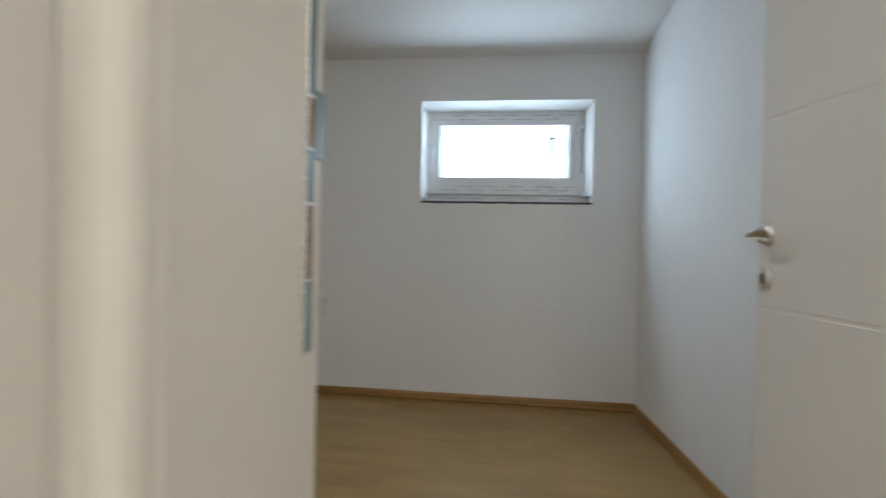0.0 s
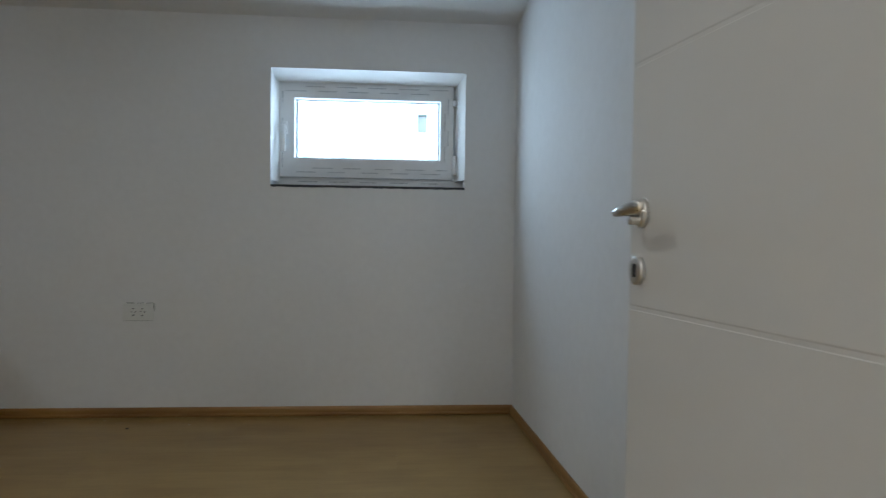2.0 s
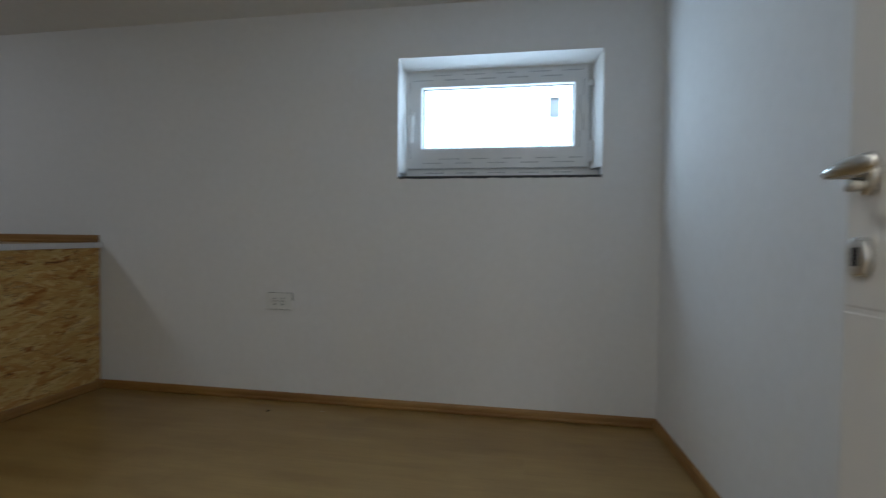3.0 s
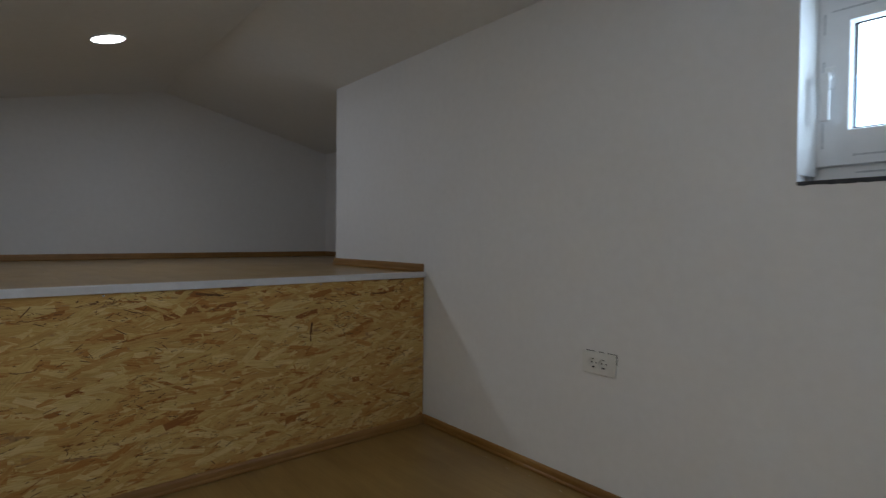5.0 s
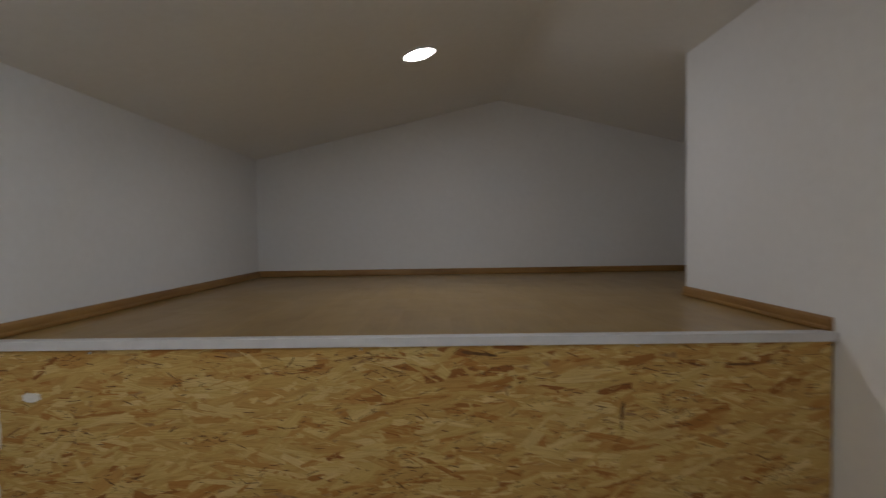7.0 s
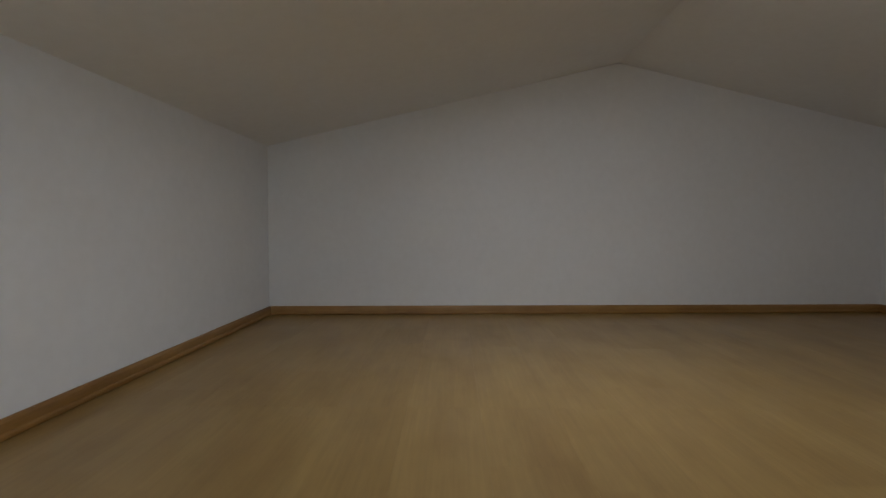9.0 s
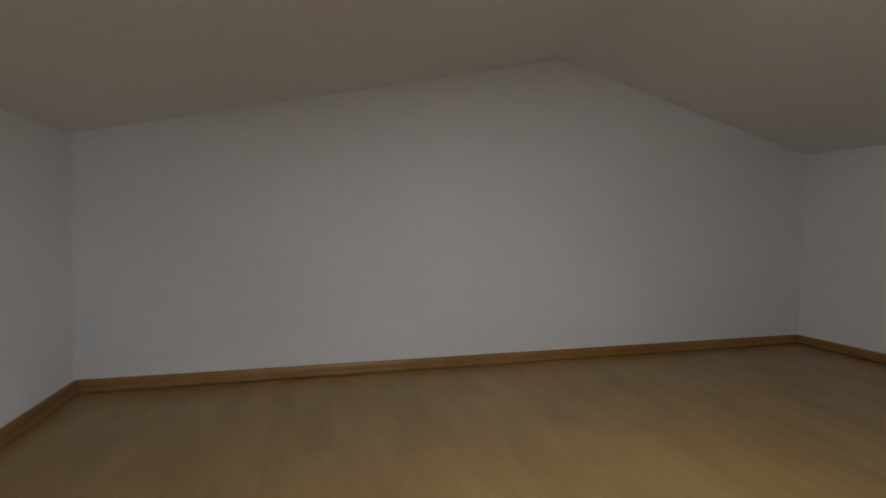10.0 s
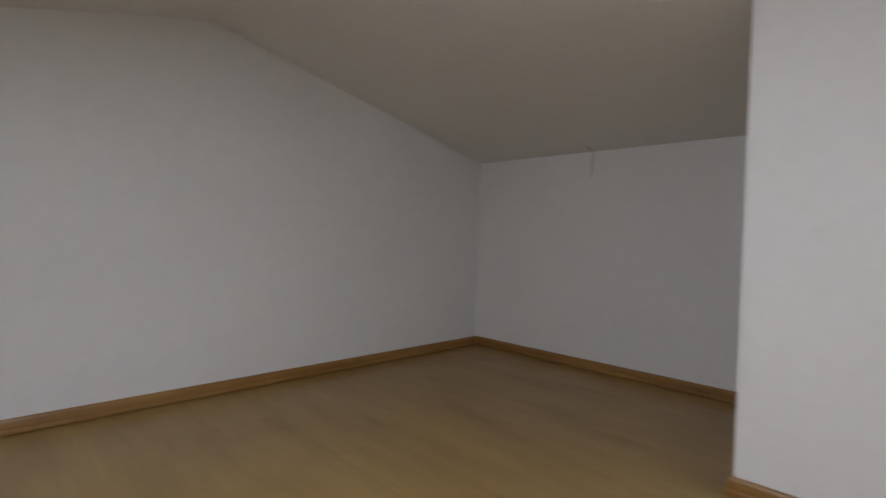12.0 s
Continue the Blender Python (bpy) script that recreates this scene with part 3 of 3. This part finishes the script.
# ---- door: leaf standing open, frame in the south wall ----
HX, HY, OPEN = 0.012, -2.709, 12.5
LW, LT, LH = 0.868, 0.040, 2.055
leafm = pose(HX, HY, 0, 0, 0, OPEN)          # local +y runs from the hinge to the lock edge, -x faces the room
door = thing("door_1", "white panel door with thin grooves, standing open", "door", "structure")
cuts = [0.008, 0.41, 0.82, 1.23, 1.64, LH]
GW, GD = 0.0050, 0.0008
sec = [(LT, cuts[0]), (0.0, cuts[0])]
for z in cuts[1:-1]:
    sec += [(0.0, z - GW), (GD, z - GW + 0.0014), (GD, z + GW - 0.0025), (0.0, z + GW)]
sec += [(0.0, LH), (LT, LH)]
leaf = moved(prism([(x, 0.0, z) for x, z in sec], (0, LW, 0)), leafm)
leaf_ob = part("leaf", leaf, M_DOOR, door)
ROSE_Y, ROSE_Z, LOCK_Z = LW - 0.032, 0.980, 0.884


def oval(cy, cz, hy, hz, depth, bevel, n=32):
    bm = bmesh.new()
    rings = []
    for x, k in ((0.0, 1.0), (-depth + bevel, 1.0), (-depth + bevel * 0.3, 0.93), (-depth, 0.82)):
        rings.append([bm.verts.new((x, cy + hy * k * math.cos(2 * math.pi * i / n), cz + hz * k * math.sin(2 * math.pi * i / n))) for i in range(n)])
    for a, b in zip(rings, rings[1:]):
        for i in range(n):
            bm.faces.new((a[i], a[(i + 1) % n], b[(i + 1) % n], b[i]))
    bm.faces.new(rings[0])
    bm.faces.new(rings[-1])
    return moved(bm, leafm)


def swept(points, n=16):
    """A tube through (x, y, z, half depth, half height) stations."""
    bm = bmesh.new()
    rings = []
    for i, (x, y, z, a, b) in enumerate(points):
        p = Vector((x, y, z))
        q0 = Vector(points[max(i - 1, 0)][:3])
        q1 = Vector(points[min(i + 1, len(points) - 1)][:3])
        t = (q1 - q0).normalized()
        side = t.cross(Vector((0, 0, 1))).normalized()
        up = side.cross(t).normalized()
        rings.append([bm.verts.new(p + side * a * math.cos(2 * math.pi * k / n) + up * b * math.sin(2 * math.pi * k / n)) for k in range(n)])
    for a, b in zip(rings, rings[1:]):
        for i in range(n):
            bm.faces.new((a[i], a[(i + 1) % n], b[(i + 1) % n], b[i]))
    bm.faces.new(rings[0])
    bm.faces.new(rings[-1])
    return bm


handle = part("rosette", oval(ROSE_Y, ROSE_Z, 0.0165, 0.0245, 0.010, 0.003), M_NICKEL, leaf_ob, "satin nickel oval rosette", smooth=True)
hp = [(-0.008, ROSE_Y, ROSE_Z + 0.004, 0.0095, 0.0095), (-0.030, ROSE_Y, ROSE_Z + 0.002, 0.0080, 0.0080), (-0.048, ROSE_Y - 0.001, ROSE_Z - 0.001, 0.0060, 0.0060),
      (-0.058, ROSE_Y - 0.008, ROSE_Z - 0.002, 0.0058, 0.0062), (-0.0600, ROSE_Y - 0.022, ROSE_Z + 0.000, 0.0065, 0.0085), (-0.0585, ROSE_Y - 0.040, ROSE_Z + 0.003, 0.0068, 0.0105),
      (-0.0565, ROSE_Y - 0.056, ROSE_Z + 0.005, 0.0064, 0.0112), (-0.0555, ROSE_Y - 0.066, ROSE_Z + 0.006, 0.0055, 0.0098), (-0.055, ROSE_Y - 0.071, ROSE_Z + 0.006, 0.0028, 0.0055)]
part("knob", moved(tube(0.0075, 0.018, 20, 0.002), leafm @ pose(-0.008, ROSE_Y + 0.002, ROSE_Z - 0.013, 0, -90, 0)), M_NICKEL, leaf_ob, "short satin nickel thumb turn", smooth=True)
part("lever", moved(swept(hp), leafm), M_NICKEL, leaf_ob, "curved satin nickel lever handle", smooth=True)
part("escutcheon", oval(ROSE_Y + 0.006, LOCK_Z, 0.0160, 0.0240, 0.011, 0.0015), M_NICKEL, leaf_ob, "satin nickel oval lock cover", smooth=True)
part("keyhole", moved(box(-0.0113, -0.0108, ROSE_Y + 0.006 - 0.005, ROSE_Y + 0.006 + 0.005, LOCK_Z - 0.011, LOCK_Z + 0.011), leafm), M_DARK, leaf_ob, "dark key slot")
part("lock_plate", moved(box(0.011, 0.029, LW - 0.001, LW + 0.0015, 0.85, 1.07), leafm), M_STEEL, leaf_ob, "steel lock face on the edge")
# frame: jambs, head and room side casing
JX = -0.880
frame_1 = thing("door_frame", "white wrapped door frame lining the doorway", "door frame", "structure")
ys = south_y(-0.9)
jb = plan_prism([(JX, ys + 0.028), (JX, ys - 0.165), (JX - 0.004, ys - 0.172), (JX + 0.004, ys - 0.178), (JX + 0.010, ys - 0.184), (JX + 0.010, ys - 0.194), (JX + 0.0085, ys - 0.201), (JX + 0.005, ys - 0.208), (JX, ys - 0.214), (JX - 0.007, ys - 0.219), (JX - 0.007, ys - 0.225), (JX + 0.001, ys - 0.227), (JX + 0.004, ys - 0.231), (JX + 0.004, ys - 0.252), (JX + 0.001, ys - 0.258), (JX - 0.058, ys - 0.258), (JX - 0.058, ys + 0.028)], 0.0, DTOP)
part("jamb", jb, M_FRAME, frame_1)
RJ = 0.019
part("jamb", plan_prism([(RJ, ys - 0.03), (RJ + 0.085, ys - 0.03), (RJ + 0.085, ys - 0.252), (RJ, ys - 0.252)], 0.0, DTOP), M_FRAME, frame_1)
part("head", box(JX, RJ, ys - 0.252, ys + 0.008, LH + 0.006, DTOP - 0.001), M_FRAME, frame_1)
part("casing", box(JX - 0.085, JX - 0.012, ys + 0.0005, ys + 0.030, 0.0, DTOP + 0.06, bevel=0.004), M_FRAME, frame_1)
part("casing", box(JX - 0.012, RJ + 0.085, ys + 0.0005, ys + 0.014, LH + 0.016, DTOP + 0.06, bevel=0.004), M_FRAME, frame_1)
part("casing", box(JX - 0.085, JX - 0.015, ys - 0.262, ys - SW - 0.001, 0.0, DTOP + 0.06, bevel=0.004), M_FRAME, frame_1)
strike = part("strike_plate", box(JX - 0.001, JX + 0.0022, ys - 0.006, ys + 0.0115, 0.858, 1.150, bevel=0.0008), M_STEEL, frame_1, "steel strike plate with blue film left on")
part("lip", box(JX - 0.0015, JX + 0.0025, ys + 0.0118, ys + 0.0285, 1.012, 1.066), M_BLUE, frame_1, "blue-filmed strike lip")
for z0, z1 in ((0.860, 0.914), (0.976, 1.016), (1.060, 1.148)):
    part("blue_film", box(JX + 0.0021, JX + 0.0027, ys - 0.004, ys + 0.0095, z0, z1), M_BLUE, strike, "torn blue protective film")
for z0, z1 in ((0.916, 0.973), (1.019, 1.057)):
    part("bolt_hole", box(JX + 0.0021, JX + 0.0026, ys - 0.003, ys + 0.008, z0, z1), M_RAWWOOD, strike, "brown bolt pocket")

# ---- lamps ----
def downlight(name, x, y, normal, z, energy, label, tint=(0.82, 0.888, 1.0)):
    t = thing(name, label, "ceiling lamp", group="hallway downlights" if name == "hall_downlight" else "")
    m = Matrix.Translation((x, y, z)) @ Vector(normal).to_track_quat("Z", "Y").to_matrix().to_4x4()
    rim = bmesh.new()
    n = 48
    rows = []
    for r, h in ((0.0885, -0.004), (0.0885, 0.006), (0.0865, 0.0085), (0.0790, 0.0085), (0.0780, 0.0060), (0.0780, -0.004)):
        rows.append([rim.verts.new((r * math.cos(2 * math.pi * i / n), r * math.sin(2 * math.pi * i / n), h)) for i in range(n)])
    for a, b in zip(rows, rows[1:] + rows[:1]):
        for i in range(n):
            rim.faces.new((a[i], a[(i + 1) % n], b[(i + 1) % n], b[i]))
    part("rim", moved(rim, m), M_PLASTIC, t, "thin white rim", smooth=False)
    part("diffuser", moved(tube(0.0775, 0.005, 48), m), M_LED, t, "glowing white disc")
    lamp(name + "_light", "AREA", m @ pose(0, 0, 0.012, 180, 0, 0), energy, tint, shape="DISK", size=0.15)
LY = -1.345
downlight("ceiling_downlight", -4.065, LY, (0, FALL_S, -1), roof_z(LY), 3.4, "round flush white downlight, switched on")
for hx, hy in ((0.12, -4.15), (-0.85, -4.35)):
    downlight("hall_downlight", hx, hy, (0, 0, -1), RIDGE_Z, 9.3, "round flush hallway downlight, switched on", (1.0, 0.93, 0.82))
# Fill lamp added out of view to brighten the room; no fixture known here.
downlight("room_downlight", -1.55, -2.15, (0, 0, -1), RIDGE_Z, 3.9, "unseen fill lamp added in the lower room's flat ceiling, switched on", (0.98, 0.955, 0.86))

# ---- scuffs and crumbs ----
def scuff(name, pts, offset, label):
    bm = bmesh.new()
    vs = [bm.verts.new(p) for p in pts]
    bm.faces.new(vs)
    r = bmesh.ops.extrude_face_region(bm, geom=bm.faces[:])
    bmesh.ops.translate(bm, verts=[g for g in r["geom"] if isinstance(g, bmesh.types.BMVert)], vec=offset)
    return solid(name, bm, M_SMUDGE, label=label, category="scuff")
ky = knee_y(-4.96) - 0.0012
kz = roof_z(knee_y(-4.96))
scuff("wall_scuff", [(-4.967, ky, kz - 0.002), (-4.949, ky, kz - 0.002), (-4.953, ky, kz - 0.06), (-4.962, ky, kz - 0.128), (-4.969, ky, kz - 0.125), (-4.966, ky, kz - 0.06)], (0, -0.0006, 0), "faint grey scuff on the low wall")
cy = knee_y(-4.96)
scuff("ceiling_scuff", [(-4.964, cy - 0.003, kz - 0.0006), (-4.950, cy - 0.003, kz - 0.0006), (-4.944, cy - 0.075, roof_z(cy - 0.075) - 0.0012), (-4.956, cy - 0.075, roof_z(cy - 0.075) - 0.0012)], (0, 0, -0.0006), "faint grey scuff on the sloping ceiling")


def crumb(x, y, z, r, material, label, category):
    bm = bmesh.new()
    bmesh.ops.create_icosphere(bm, subdivisions=2, radius=r)
    for v in bm.verts:
        v.co *= rng.uniform(0.7, 1.15)
        v.co.z *= 0.5
        v.co += Vector((x, y, z + r * 0.45))
    return solid(category.replace(" ", "_"), bm, material, label=label, category=category, group="" if category == "wood chip" else "crumbs on the laminate")


crumb(-1.885, -0.175, 0.0, 0.008, M_BARK, "dark wood chip lying on the laminate", "wood chip")
crumb(-0.63, -1.15, 0.0, 0.004, M_CRUMB, "white plaster crumb on the laminate", "plaster crumb")
crumb(-0.55, -1.19, 0.0, 0.003, M_CRUMB, "white plaster crumb on the laminate", "plaster crumb")
for cx, cyy, cr in ((-2.05, -0.060, 0.003), (-2.22, -0.052, 0.0025), (-2.33, -0.075, 0.0028), (-1.96, -0.09, 0.002), (-1.12, -0.05, 0.0025), (-2.47, -0.062, 0.0022)):
    crumb(cx, cyy, 0.0, cr, M_CRUMB, "white plaster crumb by the skirting", "plaster crumb")
crumb(-1.62, -0.12, 0.0, 0.004, M_CRUMB, "white plaster crumb by the skirting", "plaster crumb")

# ---- laminate boards, laid along x ----
BW, BL = 0.192, 1.285
cache = {}


def lay(parent, x0, x1, y0, y1, z, seed):
    r = random.Random(seed)
    y = y0
    while y < y1 - 0.001:
        w = min(BW, y1 - y)
        x = x0 - r.uniform(0.0, BL)
        while x < x1 - 0.001:
            a, b = max(x, x0), min(x + BL, x1)
            if b - a > 0.004:
                key = (round(b - a, 3), round(w, 3))
                if key not in cache:
                    g = 0.00005
                    bm = bmesh.new()
                    l, d = key
                    ring0 = [bm.verts.new(p) for p in ((g, g, -0.008), (l - g, g, -0.008), (l - g, d - g, -0.008), (g, d - g, -0.008))]
                    ring1 = [bm.verts.new(p) for p in ((g, g, -0.0002), (l - g, g, -0.0002), (l - g, d - g, -0.0002), (g, d - g, -0.0002))]
                    ring2 = [bm.verts.new(p) for p in ((0.0002, 0.0002, 0), (l - 0.0002, 0.0002, 0), (l - 0.0002, d - 0.0002, 0), (0.0002, d - 0.0002, 0))]
                    for u, v in ((ring0, ring1), (ring1, ring2)):
                        for i in range(4):
                            bm.faces.new((u[i], u[(i + 1) % 4], v[(i + 1) % 4], v[i]))
                    bm.faces.new(ring2)
                    me2 = bpy.data.meshes.new("plank")
                    bm.to_mesh(me2)
                    bm.free()
                    me2.materials.append(M_PLANK)
                    cache[key] = me2
                ob = new("plank", cache[key])
                ob.parent = parent
                ob.location = (a, y, z)
            x += BL
        y += BW


lay(floor, -3.05, 0.24, -2.95, 0.02, 0.0, 11)
lay(hall_floor, -1.52, 0.38, -5.02, -2.95, 0.0, 12)
lay(deck, -5.85, XE, -2.75, 0.86, DECK, 13)
lay(deck, XE, XO - 0.02, -2.75, 0.01, DECK, 14)
